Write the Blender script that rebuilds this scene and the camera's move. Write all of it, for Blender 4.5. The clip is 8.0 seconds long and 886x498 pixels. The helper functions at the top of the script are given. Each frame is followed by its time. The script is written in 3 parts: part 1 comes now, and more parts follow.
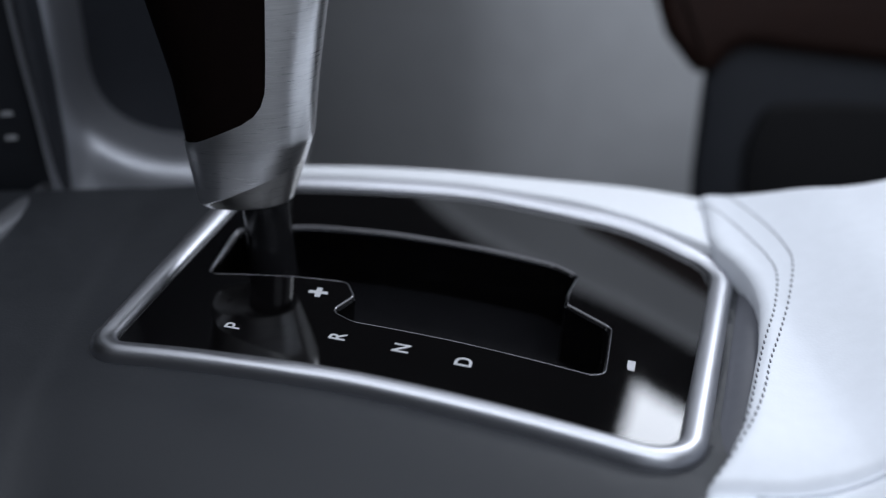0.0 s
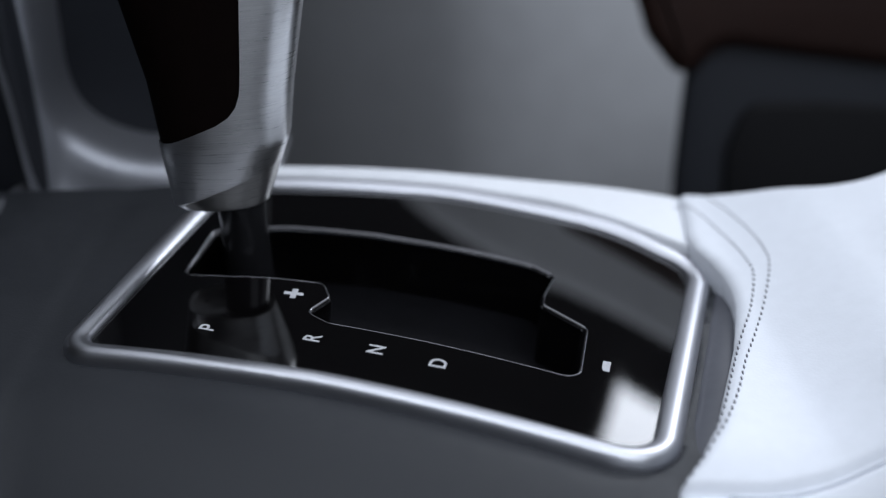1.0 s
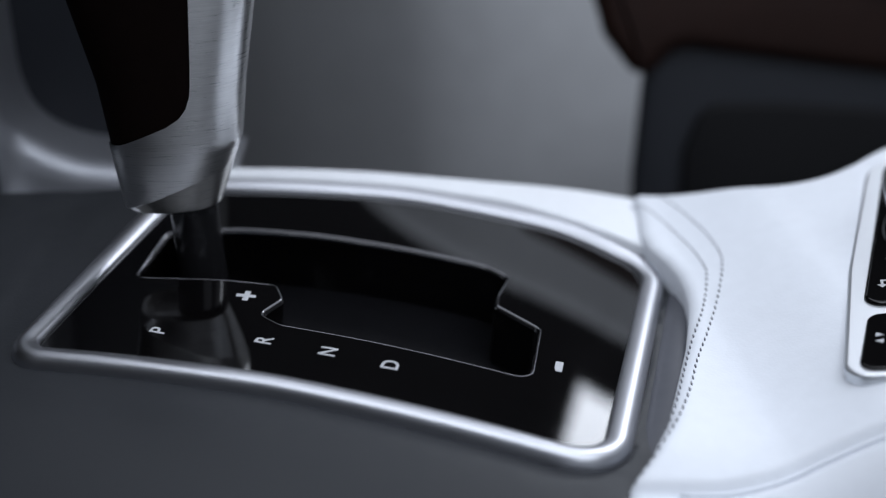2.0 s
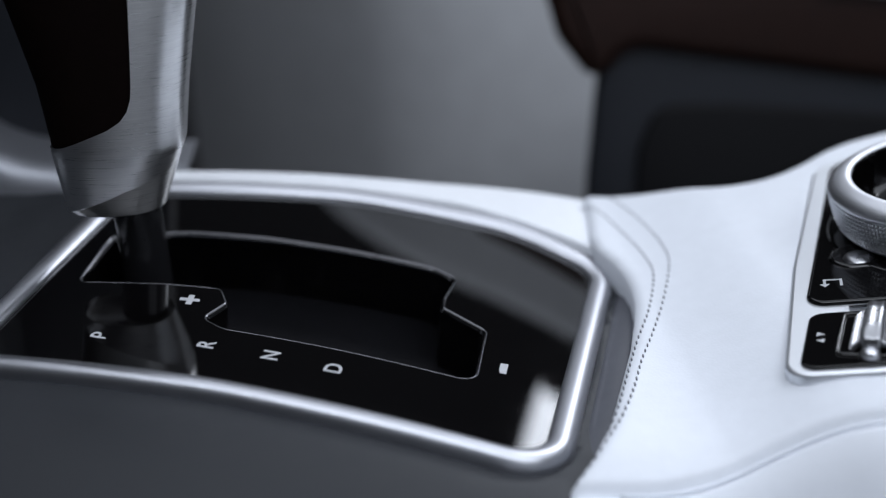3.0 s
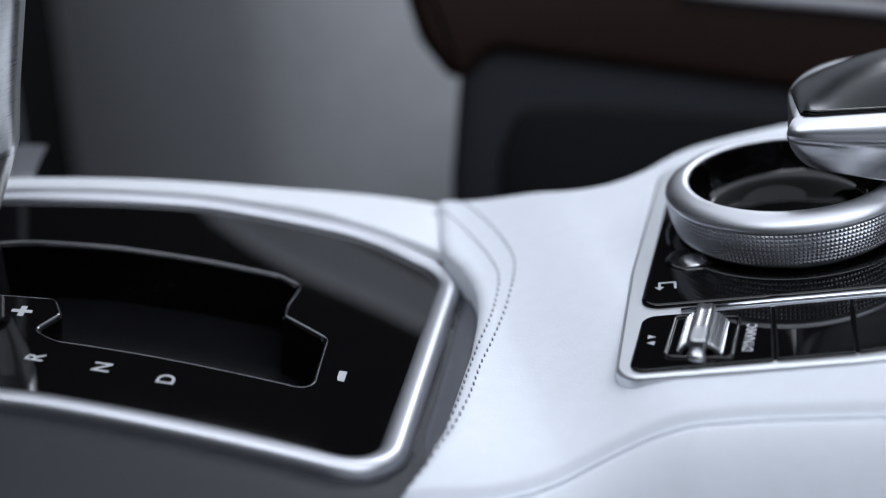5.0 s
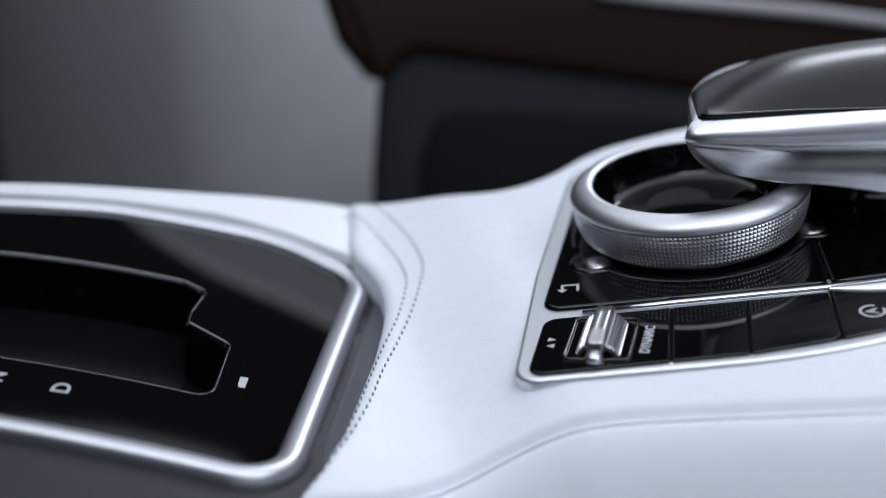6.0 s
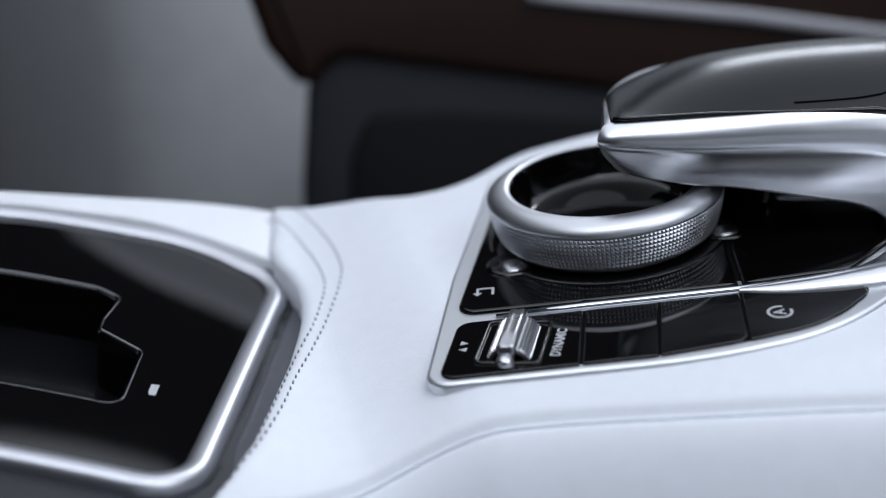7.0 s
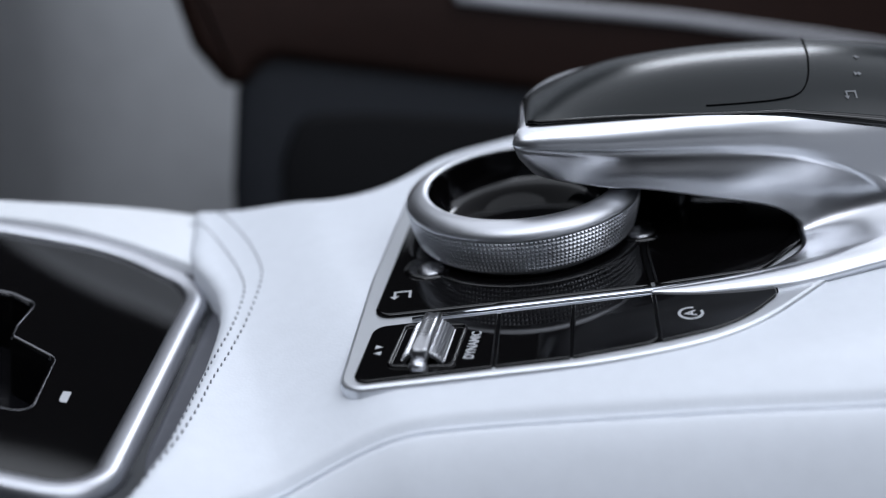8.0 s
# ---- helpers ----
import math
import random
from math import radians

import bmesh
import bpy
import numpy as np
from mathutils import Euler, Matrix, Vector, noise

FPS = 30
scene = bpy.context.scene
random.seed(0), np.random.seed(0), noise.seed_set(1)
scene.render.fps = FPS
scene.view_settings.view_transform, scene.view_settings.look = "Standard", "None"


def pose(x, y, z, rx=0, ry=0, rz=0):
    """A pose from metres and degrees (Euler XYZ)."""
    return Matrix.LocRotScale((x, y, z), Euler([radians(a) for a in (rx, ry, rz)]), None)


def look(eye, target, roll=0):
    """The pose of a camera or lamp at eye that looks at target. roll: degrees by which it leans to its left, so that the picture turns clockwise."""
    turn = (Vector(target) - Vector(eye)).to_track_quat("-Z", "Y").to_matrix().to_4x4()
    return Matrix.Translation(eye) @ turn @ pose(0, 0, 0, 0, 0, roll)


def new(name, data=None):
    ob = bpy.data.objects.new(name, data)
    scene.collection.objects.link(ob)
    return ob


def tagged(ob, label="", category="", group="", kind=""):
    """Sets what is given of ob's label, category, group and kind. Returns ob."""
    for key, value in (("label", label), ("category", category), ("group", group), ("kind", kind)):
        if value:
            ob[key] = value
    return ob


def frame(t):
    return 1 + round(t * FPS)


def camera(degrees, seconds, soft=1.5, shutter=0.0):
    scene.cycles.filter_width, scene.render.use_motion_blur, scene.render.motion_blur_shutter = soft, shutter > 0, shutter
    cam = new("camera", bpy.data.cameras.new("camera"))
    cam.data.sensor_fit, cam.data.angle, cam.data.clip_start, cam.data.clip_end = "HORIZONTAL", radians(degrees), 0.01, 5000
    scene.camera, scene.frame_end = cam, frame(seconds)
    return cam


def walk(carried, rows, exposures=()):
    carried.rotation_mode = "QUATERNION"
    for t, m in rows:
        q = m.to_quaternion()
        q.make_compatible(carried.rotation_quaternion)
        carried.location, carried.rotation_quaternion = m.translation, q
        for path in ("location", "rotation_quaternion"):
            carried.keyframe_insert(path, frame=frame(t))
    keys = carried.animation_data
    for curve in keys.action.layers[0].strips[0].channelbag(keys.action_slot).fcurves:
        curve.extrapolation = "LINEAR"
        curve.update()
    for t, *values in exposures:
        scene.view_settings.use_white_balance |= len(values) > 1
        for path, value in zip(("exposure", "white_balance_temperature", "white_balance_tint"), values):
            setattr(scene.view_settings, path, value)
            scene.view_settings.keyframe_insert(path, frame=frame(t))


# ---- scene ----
EXPOSURES = ()
cam = camera(40.0, 8.0, soft=1.2)
# seconds, eye, target, lean
PATH = [
    (0, (0.00627, -0.24332, 0.62302), (0.00627, 0.03136, 0.50239), -2.517),
    (0.5, (0.00759, -0.24312, 0.62315), (0.00788, 0.03145, 0.50228), -2.560),
    (1, (0.00949, -0.24286, 0.62323), (0.01198, 0.03162, 0.50218), -2.425),
    (1.5, (0.01095, -0.24285, 0.62301), (0.01739, 0.03164, 0.50211), -2.208),
    (3, (0.01870, -0.24228, 0.62253), (0.03628, 0.03175, 0.50169), -1.748),
    (3.5, (0.02187, -0.24241, 0.62251), (0.04395, 0.03135, 0.50181), -1.488),
    (4, (0.02565, -0.24230, 0.62284), (0.05360, 0.03079, 0.50184), -1.144),
    (4.5, (0.02854, -0.24246, 0.62328), (0.06326, 0.02973, 0.50200), -0.688),
    (6, (0.04185, -0.24407, 0.62468), (0.09680, 0.02464, 0.50312), 0.464),
    (6.5, (0.04533, -0.24462, 0.62476), (0.10681, 0.02287, 0.50365), 0.838),
    (7, (0.05052, -0.24519, 0.62523), (0.11672, 0.02112, 0.50401), 1.005),
    (7.5, (0.05316, -0.24592, 0.62575), (0.12579, 0.01877, 0.50465), 1.410),
    (8, (0.05828, -0.24714, 0.62613), (0.13587, 0.01622, 0.50521), 1.658),
]
walk(cam, [(t, look(eye, target, roll)) for t, eye, target, roll in PATH], EXPOSURES)
cam.data.dof.use_dof = True
cam.data.dof.focus_distance = 0.266
cam.data.dof.aperture_fstop = 6.3

# ---- light: a softly lit car cabin under added area lamps, no windows built ----
world = bpy.data.worlds.new("world")
scene.world = world
world.use_nodes = True
wbg = world.node_tree.nodes["Background"]
wbg.inputs["Color"].default_value = (0.62, 0.72, 0.9, 1)
wbg.inputs["Strength"].default_value = 0.08


def area(name, eye, target, sx, sy, watts, color):
    d = bpy.data.lights.new(name, "AREA")
    d.shape, d.size, d.size_y, d.energy, d.color = "RECTANGLE", sx, sy, watts, color
    ob = new(name, d)
    ob.matrix_world = look(eye, target)
    return ob


COOL = (0.853, 0.91, 1.018)
# Large overhead softbox, the main light; no glass roof is modelled.
area("overhead_soft_light", (0.34, 0.14, 1.28), (0.30, 0.05, 0.5), 1.6, 1.5, 9.8, COOL)
# Added strip lamp for narrow highlights on the chrome; no opening there.
area("metal_highlight_light", (0.15, -0.32, 1.26), (0.15, -0.1, 0.5), 1.3, 0.26, 3.2, COOL)
# Fill lamp added on the driver side to brighten the footwell panel.
area("panel_fill_light", (0.72, -0.75, 1.18), (0.05, 0.35, 0.45), 0.8, 0.35, 1.6, COOL)
# Unseen lamp placed for the bright patch mirrored in the gate's corner.
area("gate_reflection_light", (0.67, 0.93, 1.16), (0.67, 0.0, 1.15), 0.44, 0.30, 4.4, COOL)


# ---- materials ----
def mat(name, color, rough=0.5, metal=0.0, spec=0.5, coat=0.0, grain=0.0, grain_scale=400.0, bump=0.0, bump_scale=600.0, stretch=(1, 1, 1), rough_var=0.0, aniso=0.0):
    m = bpy.data.materials.new(name)
    m.use_nodes = True
    nt = m.node_tree
    b = nt.nodes["Principled BSDF"]
    b.inputs["Base Color"].default_value = (*color, 1)
    b.inputs["Roughness"].default_value = rough
    b.inputs["Metallic"].default_value = metal
    b.inputs["Specular IOR Level"].default_value = spec
    b.inputs["Coat Weight"].default_value = coat
    b.inputs["Coat Roughness"].default_value = 0.03
    b.inputs["Anisotropic"].default_value = aniso
    tc = nt.nodes.new("ShaderNodeTexCoord")
    mp = nt.nodes.new("ShaderNodeMapping")
    mp.inputs["Scale"].default_value = stretch
    nt.links.new(tc.outputs["Object"], mp.inputs["Vector"])
    if grain > 0:
        n = nt.nodes.new("ShaderNodeTexNoise")
        n.inputs["Scale"].default_value = grain_scale
        n.inputs["Detail"].default_value = 6
        nt.links.new(mp.outputs["Vector"], n.inputs["Vector"])
        big = nt.nodes.new("ShaderNodeTexNoise")
        big.inputs["Scale"].default_value = grain_scale / 12
        big.inputs["Detail"].default_value = 3
        nt.links.new(mp.outputs["Vector"], big.inputs["Vector"])
        add = nt.nodes.new("ShaderNodeMath")
        add.operation = "ADD"
        nt.links.new(n.outputs["Fac"], add.inputs[0])
        nt.links.new(big.outputs["Fac"], add.inputs[1])
        mr = nt.nodes.new("ShaderNodeMapRange")
        mr.inputs["From Min"].default_value, mr.inputs["From Max"].default_value = 0.6, 1.4
        mr.inputs["To Min"].default_value, mr.inputs["To Max"].default_value = 1 - grain, 1 + grain
        nt.links.new(add.outputs[0], mr.inputs["Value"])
        mx = nt.nodes.new("ShaderNodeMix")
        mx.data_type, mx.blend_type = "RGBA", "MULTIPLY"
        mx.inputs[0].default_value = 1
        mx.inputs[6].default_value = (*color, 1)
        nt.links.new(mr.outputs[0], mx.inputs[7])
        nt.links.new(mx.outputs[2], b.inputs["Base Color"])
        if rough_var > 0:
            rr = nt.nodes.new("ShaderNodeMapRange")
            rr.inputs["From Min"].default_value, rr.inputs["From Max"].default_value = 0.7, 1.3
            rr.inputs["To Min"].default_value, rr.inputs["To Max"].default_value = rough - rough_var, rough + rough_var
            nt.links.new(add.outputs[0], rr.inputs["Value"])
            nt.links.new(rr.outputs[0], b.inputs["Roughness"])
    if bump > 0:
        v = nt.nodes.new("ShaderNodeTexVoronoi" if bump_scale > 900 and stretch == (1, 1, 1) else "ShaderNodeTexNoise")
        v.inputs["Scale"].default_value = bump_scale
        nt.links.new(mp.outputs["Vector"], v.inputs["Vector"])
        bp = nt.nodes.new("ShaderNodeBump")
        bp.inputs["Strength"].default_value = bump
        bp.inputs["Distance"].default_value = 0.0002
        nt.links.new(v.outputs[0], bp.inputs["Height"])
        nt.links.new(bp.outputs["Normal"], b.inputs["Normal"])
    return m


PIANO = mat("piano_black", (0.002, 0.0018, 0.002), 0.035, coat=0.0, grain=0.1, grain_scale=60, rough_var=0.012)
SLOT = mat("slot_black", (0.006, 0.006, 0.007), 0.12, grain=0.2, grain_scale=200)
SATIN = mat("satin_chrome", (0.66, 0.67, 0.70), 0.30, metal=1.0, grain=0.008, grain_scale=120, rough_var=0.006)
EDGING = mat("silver_edging", (0.70, 0.72, 0.75), 0.36, metal=0.85, grain=0.01, grain_scale=120, rough_var=0.006)
ROLLER = mat("dark_satin_metal", (0.36, 0.365, 0.38), 0.28, metal=1.0, grain=0.02, grain_scale=200, rough_var=0.01)
CHROME = mat("chrome", (0.72, 0.74, 0.78), 0.10, metal=1.0, grain=0.03, grain_scale=300, rough_var=0.03)
BRUSHED = mat("brushed_steel", (0.66, 0.68, 0.71), 0.36, metal=1.0, grain=0.07, grain_scale=900, stretch=(0.8, 0.8, 5), rough_var=0.012)


def brushed(m, turn, across, along, amount, rough):
    """Fine parallel scratches in colour and gloss."""
    nt = m.node_tree
    b = nt.nodes["Principled BSDF"]
    tc = nt.nodes.new("ShaderNodeTexCoord")
    mp = nt.nodes.new("ShaderNodeMapping")
    mp.inputs["Rotation"].default_value = (0, radians(turn), 0)
    mp.inputs["Scale"].default_value = (along, along, across)
    n = nt.nodes.new("ShaderNodeTexNoise")
    n.inputs["Scale"].default_value = 1
    n.inputs["Detail"].default_value = 4
    nt.links.new(tc.outputs["Object"], mp.inputs["Vector"])
    nt.links.new(mp.outputs["Vector"], n.inputs["Vector"])
    for name, lo, hi in (("Roughness", rough - 0.035, rough + 0.035), ("Base Color", 0.78 - amount, 0.78 + amount)):
        r = nt.nodes.new("ShaderNodeMapRange")
        r.inputs["From Min"].default_value, r.inputs["From Max"].default_value = 0.3, 0.7
        r.inputs["To Min"].default_value, r.inputs["To Max"].default_value = lo, hi
        nt.links.new(n.outputs["Fac"], r.inputs["Value"])
        nt.links.new(r.outputs[0], b.inputs[name])


brushed(BRUSHED, 14, 7500, 150, 0.07, 0.30)
KNOB = mat("satin_aluminium", (0.60, 0.61, 0.64), 0.40, metal=1.0, grain=0.01, grain_scale=120, rough_var=0.006)
RIM = mat("satin_rim", (0.54, 0.55, 0.585), 0.36, metal=1.0, grain=0.01, grain_scale=120, rough_var=0.006)
KNURL = mat("knurled_aluminium", (0.64, 0.65, 0.68), 0.30, metal=1.0, grain=0.02, grain_scale=200, rough_var=0.01)
WHITE = mat("white_leather", (0.74, 0.77, 0.82), 0.48, grain=0.035, grain_scale=260, bump=0.10, bump_scale=1500, rough_var=0.06)
DARK = mat("dark_grey_leather", (0.018, 0.020, 0.024), 0.55, spec=0.35, grain=0.12, grain_scale=260, bump=0.12, bump_scale=1500, rough_var=0.06)
GASKET = mat("gasket_grey", (0.075, 0.078, 0.092), 0.45, grain=0.1, grain_scale=300)
HIDE = mat("dark_brown_leather", (0.0045, 0.0022, 0.0018), 0.7, spec=0.06, grain=0.2, grain_scale=300, bump=0.1, bump_scale=1200)
THREAD = mat("grey_thread", (0.16, 0.165, 0.185), 0.8, grain=0.2, grain_scale=2000)
INK = mat("white_print", (0.45, 0.46, 0.48), 0.5, grain=0.04, grain_scale=900)
FAINT = mat("faint_print", (0.17, 0.175, 0.185), 0.5, grain=0.04, grain_scale=900)
SEAT = mat("brown_seat_leather", (0.021, 0.009, 0.0062), 0.55, spec=0.25, grain=0.15, grain_scale=120, bump=0.1, bump_scale=1000)
SIDE = mat("dark_plastic", (0.017, 0.019, 0.024), 0.5, spec=0.35, grain=0.12, grain_scale=200)
WELL = mat("dull_black_plastic", (0.0075, 0.0075, 0.0085), 0.7, spec=0.2, grain=0.12, grain_scale=200)
POCKET = mat("black_plastic", (0.003, 0.003, 0.0035), 0.9, spec=0.05, grain=0.12, grain_scale=200)
PANEL = mat("pale_trim", (0.72, 0.735, 0.76), 0.85, grain=0.08, grain_scale=60, bump=0.2, bump_scale=1100)
SILVER = mat("silver_trim", (0.28, 0.288, 0.312), 0.38, metal=0.75, grain=0.05, grain_scale=200)
PIPING = mat("pale_piping", (0.40, 0.40, 0.42), 0.6, grain=0.05, grain_scale=200)
# Pale on purpose: the unseen driver side wall bounces light onto the metal.
BOUNCE = mat("pale_bounce_wall", (0.58, 0.59, 0.61), 0.8, grain=0.1, grain_scale=20, bump=0.1, bump_scale=500)
CARPET = mat("grey_carpet", (0.10, 0.102, 0.108), 0.95, grain=0.2, grain_scale=60, bump=0.3, bump_scale=700)
CABIN = mat("cabin_lining", (0.012, 0.012, 0.013), 0.9, grain=0.1, grain_scale=20)
GLASS = mat("tinted_touch_glass", (0.011, 0.0135, 0.0145), 0.25, spec=0.24, grain=0.06, grain_scale=80, rough_var=0.01)

# ---- frames of reference: the shift gate's plane and the control pod's plane ----
GATE = Matrix(((0.99331, 0.0, 0.11544, 0.0), (0.00338, 0.99957, -0.02909, 0.0), (-0.11539, 0.02929, 0.99289, 0.5), (0, 0, 0, 1)))
POD = Matrix(((0.98885, 0.0, -0.14893, 0.13593), (0.00320, 0.99977, 0.02124, -0.02482), (0.14890, -0.02148, 0.98862, 0.50624), (0, 0, 0, 1)))
MM = 0.001


def arch(u):
    """Crown of the gate panel along its length, millimetres."""
    return 1.5 - 0.001 * u * u


def lerp_table(table, x):
    xs, ys = zip(*table)
    return float(np.interp(x, xs, ys))


def smooth(a, b, x):
    t = min(1.0, max(0.0, (x - a) / (b - a)))
    return t * t * (3 - 2 * t)


# ---- mesh helpers ----
def part(name, bm, material, parent, label="", shade=True):
    me = bpy.data.meshes.new(name)
    bm.to_mesh(me)
    bm.free()
    me.materials.append(material)
    if shade:
        me.shade_smooth()
    ob = new(name, me)
    if parent is not None:
        ob.parent = parent
    if label:
        ob["label"] = label
    return ob


def thing(name, m, label, category, group="", kind=""):
    ob = new(name)
    ob.matrix_world = m
    return tagged(ob, label, category, group, kind)


def fillet(corners, step=1.0):
    """Closed outline in millimetres from (u, v, radius) corners, counter-clockwise."""
    out = []
    n = len(corners)
    for i in range(n):
        a, b, c = (Vector(corners[j % n][:2]) for j in (i - 1, i, i + 1))
        r = corners[i][2]
        p, q = (a - b).normalized(), (c - b).normalized()
        ang = math.acos(max(-1, min(1, p.dot(q))))
        if r <= 0 or ang > 3.13:
            out.append(tuple(b))
            continue
        t = min(r / math.tan(ang / 2), 0.49 * (a - b).length, 0.49 * (c - b).length)
        r = t * math.tan(ang / 2)
        o = b + (p + q).normalized() * (r / math.sin(ang / 2))
        s, e = b + p * t - o, b + q * t - o
        a0 = math.atan2(s.y, s.x)
        sweep = (math.atan2(e.y, e.x) - a0 + math.pi) % (2 * math.pi) - math.pi
        k = max(3, int(abs(sweep) * r / step), int(abs(sweep) / 0.2))
        out += [(o.x + r * math.cos(a0 + sweep * j / k), o.y + r * math.sin(a0 + sweep * j / k)) for j in range(k + 1)]
    # even out the long straights
    full = []
    for i, a in enumerate(out):
        b = out[(i + 1) % len(out)]
        d = math.hypot(b[0] - a[0], b[1] - a[1])
        if d < 1e-4:
            continue
        k = max(1, int(d / 3.0))
        full += [(a[0] + (b[0] - a[0]) * j / k, a[1] + (b[1] - a[1]) * j / k) for j in range(k)]
    return full


def grow(loop, d):
    """The outline moved outwards by d (inwards: minus)."""
    n = len(loop)
    out = []
    for i in range(n):
        a, b = loop[i - 1], loop[(i + 1) % n]
        tx, ty = b[0] - a[0], b[1] - a[1]
        l = math.hypot(tx, ty) or 1
        out.append((loop[i][0] + d * ty / l, loop[i][1] - d * tx / l))
    return out


def inside(loop, x, y):
    c = False
    for i in range(len(loop)):
        (x0, y0), (x1, y1) = loop[i - 1], loop[i]
        if (y0 > y) != (y1 > y) and x < (x1 - x0) * (y - y0) / (y1 - y0) + x0:
            c = not c
    return c


def flat(u):
    return 0.0


def skin(loops, closed=True):
    """A surface through loops of equal length (points in millimetres)."""
    bm = bmesh.new()
    rows = [[bm.verts.new((p[0] * MM, p[1] * MM, p[2] * MM)) for p in lp] for lp in loops]
    n = len(rows[0])
    for a, b in zip(rows, rows[1:]):
        for i in range(n if closed else n - 1):
            j = (i + 1) % n
            try:
                bm.faces.new((a[i], a[j], b[j], b[i]))
            except ValueError:
                pass
    bmesh.ops.recalc_face_normals(bm, faces=bm.faces)
    return bm


def rim(loop, profile, base=flat):
    """A closed moulding: profile points are (outward, up), swept along the outline."""
    loops = []
    for d, w in profile + profile[:1]:
        loops.append([(x, y, w + base(x)) for x, y in grow(loop, d)])
    return skin(loops)


def plate(loop, holes=(), top=0.0, depth=3.0, base=flat, step=4.0, round_=0.5, hole_depth=None):
    """A plate with a rounded edge; holes go through with rounded lips."""
    bm = bmesh.new()
    edges = []
    for lp in [grow(loop, -round_)] + [grow(h, round_) for h in holes]:
        vs = [bm.verts.new((x, y, 0)) for x, y in lp]
        edges += [bm.edges.new((vs[i - 1], vs[i])) for i in range(len(vs))]
    bmesh.ops.triangle_fill(bm, use_beauty=True, use_dissolve=False, edges=edges)
    if base is not flat:
        us = [v.co.x for v in bm.verts]
        u = min(us) + step
        while u < max(us):
            bmesh.ops.bisect_plane(bm, geom=bm.verts[:] + bm.edges[:] + bm.faces[:], plane_co=(u, 0, 0), plane_no=(1, 0, 0), dist=1e-4)
            u += step
    for f in bm.faces:
        f.normal_update()
        if f.normal.z < 0:
            f.normal_flip()
    for v in bm.verts:
        v.co.z = top + base(v.co.x)
    for lp, sign, dep in [(loop, 1, depth)] + [(h, -1, hole_depth or depth) for h in holes]:
        prev = None
        for a in (0.0, 0.35, 0.75, 1.0, None):
            if a is None:
                off, w = 0.0, -dep
            else:
                off, w = -round_ + round_ * math.sin(a * math.pi / 2), -round_ * (1 - math.cos(a * math.pi / 2))
            row = [bm.verts.new((x, y, top + w + base(x))) for x, y in grow(lp, sign * off)]
            if prev:
                for i in range(len(row)):
                    bm.faces.new((prev[i - 1], row[i - 1], row[i], prev[i]) if sign > 0 else (prev[i], row[i], row[i - 1], prev[i - 1]))
            prev = row
    bmesh.ops.scale(bm, vec=(MM, MM, MM), verts=bm.verts[:])
    return bm


def tube(points, radii, sides=16, squash=1.0):
    """A tapered round bar through points (millimetres)."""
    pts = [Vector(p) for p in points]
    loops = []
    for i, p in enumerate(pts):
        t = (pts[min(i + 1, len(pts) - 1)] - pts[max(i - 1, 0)]).normalized()
        side = t.cross(Vector((0, 0, 1)))
        if side.length < 1e-3:
            side = Vector((1, 0, 0))
        side.normalize()
        up = side.cross(t)
        r = radii[i]
        loops.append([tuple(p + side * r * math.cos(2 * math.pi * k / sides) + up * r * squash * math.sin(2 * math.pi * k / sides)) for k in range(sides)])
    first, last = pts[0], pts[-1]
    loops = [[tuple(first)] * sides] + loops + [[tuple(last)] * sides]
    bm = skin(loops)
    bmesh.ops.remove_doubles(bm, verts=bm.verts[:], dist=1e-7)
    return bm


def spline(pts, n):
    """Points on a smooth curve through pts."""
    out = []
    P = [Vector(p) for p in pts]
    for i in range(len(P) - 1):
        p0, p1, p2, p3 = P[max(i - 1, 0)], P[i], P[i + 1], P[min(i + 2, len(P) - 1)]
        for k in range(n):
            t = k / n
            out.append(0.5 * ((2 * p1) + (p2 - p0) * t + (2 * p0 - 5 * p1 + 4 * p2 - p3) * t * t + (3 * p1 - p0 - 3 * p2 + p3) * t ** 3))
    out.append(P[-1])
    return [tuple(p) for p in out]


def letters(text, size, material, name="marking"):
    """Raised print, lying in the plane z = 0, centred."""
    cu = bpy.data.curves.new(name, "FONT")
    cu.body, cu.size, cu.align_x, cu.align_y, cu.extrude = text, size * MM, "CENTER", "CENTER", 0.00004
    cu.offset = 0.00006
    tmp = new("tmp", cu)
    me = bpy.data.meshes.new_from_object(tmp.evaluated_get(bpy.context.evaluated_depsgraph_get()))
    bpy.data.objects.remove(tmp)
    bpy.data.curves.remove(cu)
    me.materials.clear()
    me.materials.append(material)
    return me


def put_mesh(name, me, parent, m, label=""):
    ob = new(name, me)
    ob.parent = parent
    ob.matrix_local = m
    if label:
        ob["label"] = label
    return ob


# ---- outlines ----
FRAME = fillet([(-71, -19.0, 9), (-15, -33.5, 160), (52.8, -55.3, 13), (83.0, 43.0, 18), (60, 62.8, 40), (15, 72.4, 90), (-49, 74, 8)])
SLOT_LINE = fillet([(-48.5, 17.5, 1.5), (-29, 15.5, 30), (-16, 13.0, 3), (-14.0, 5.5, 3), (-18.5, -1.5, 2), (-14.0, -5.8, 5), (7, -11.8, 60),
                    (38.5, -21.5, 3), (43.2, 0.5, 2.5), (34.0, 9.5, 2), (34.8, 14.5, 2), (38.6, 25.5, 2.5), (33.5, 30.0, 5), (15.5, 35.2, 60), (-6, 40.2, 60),
                    (-27, 43.0, 30), (-45, 41.0, 1.5)], 0.5)

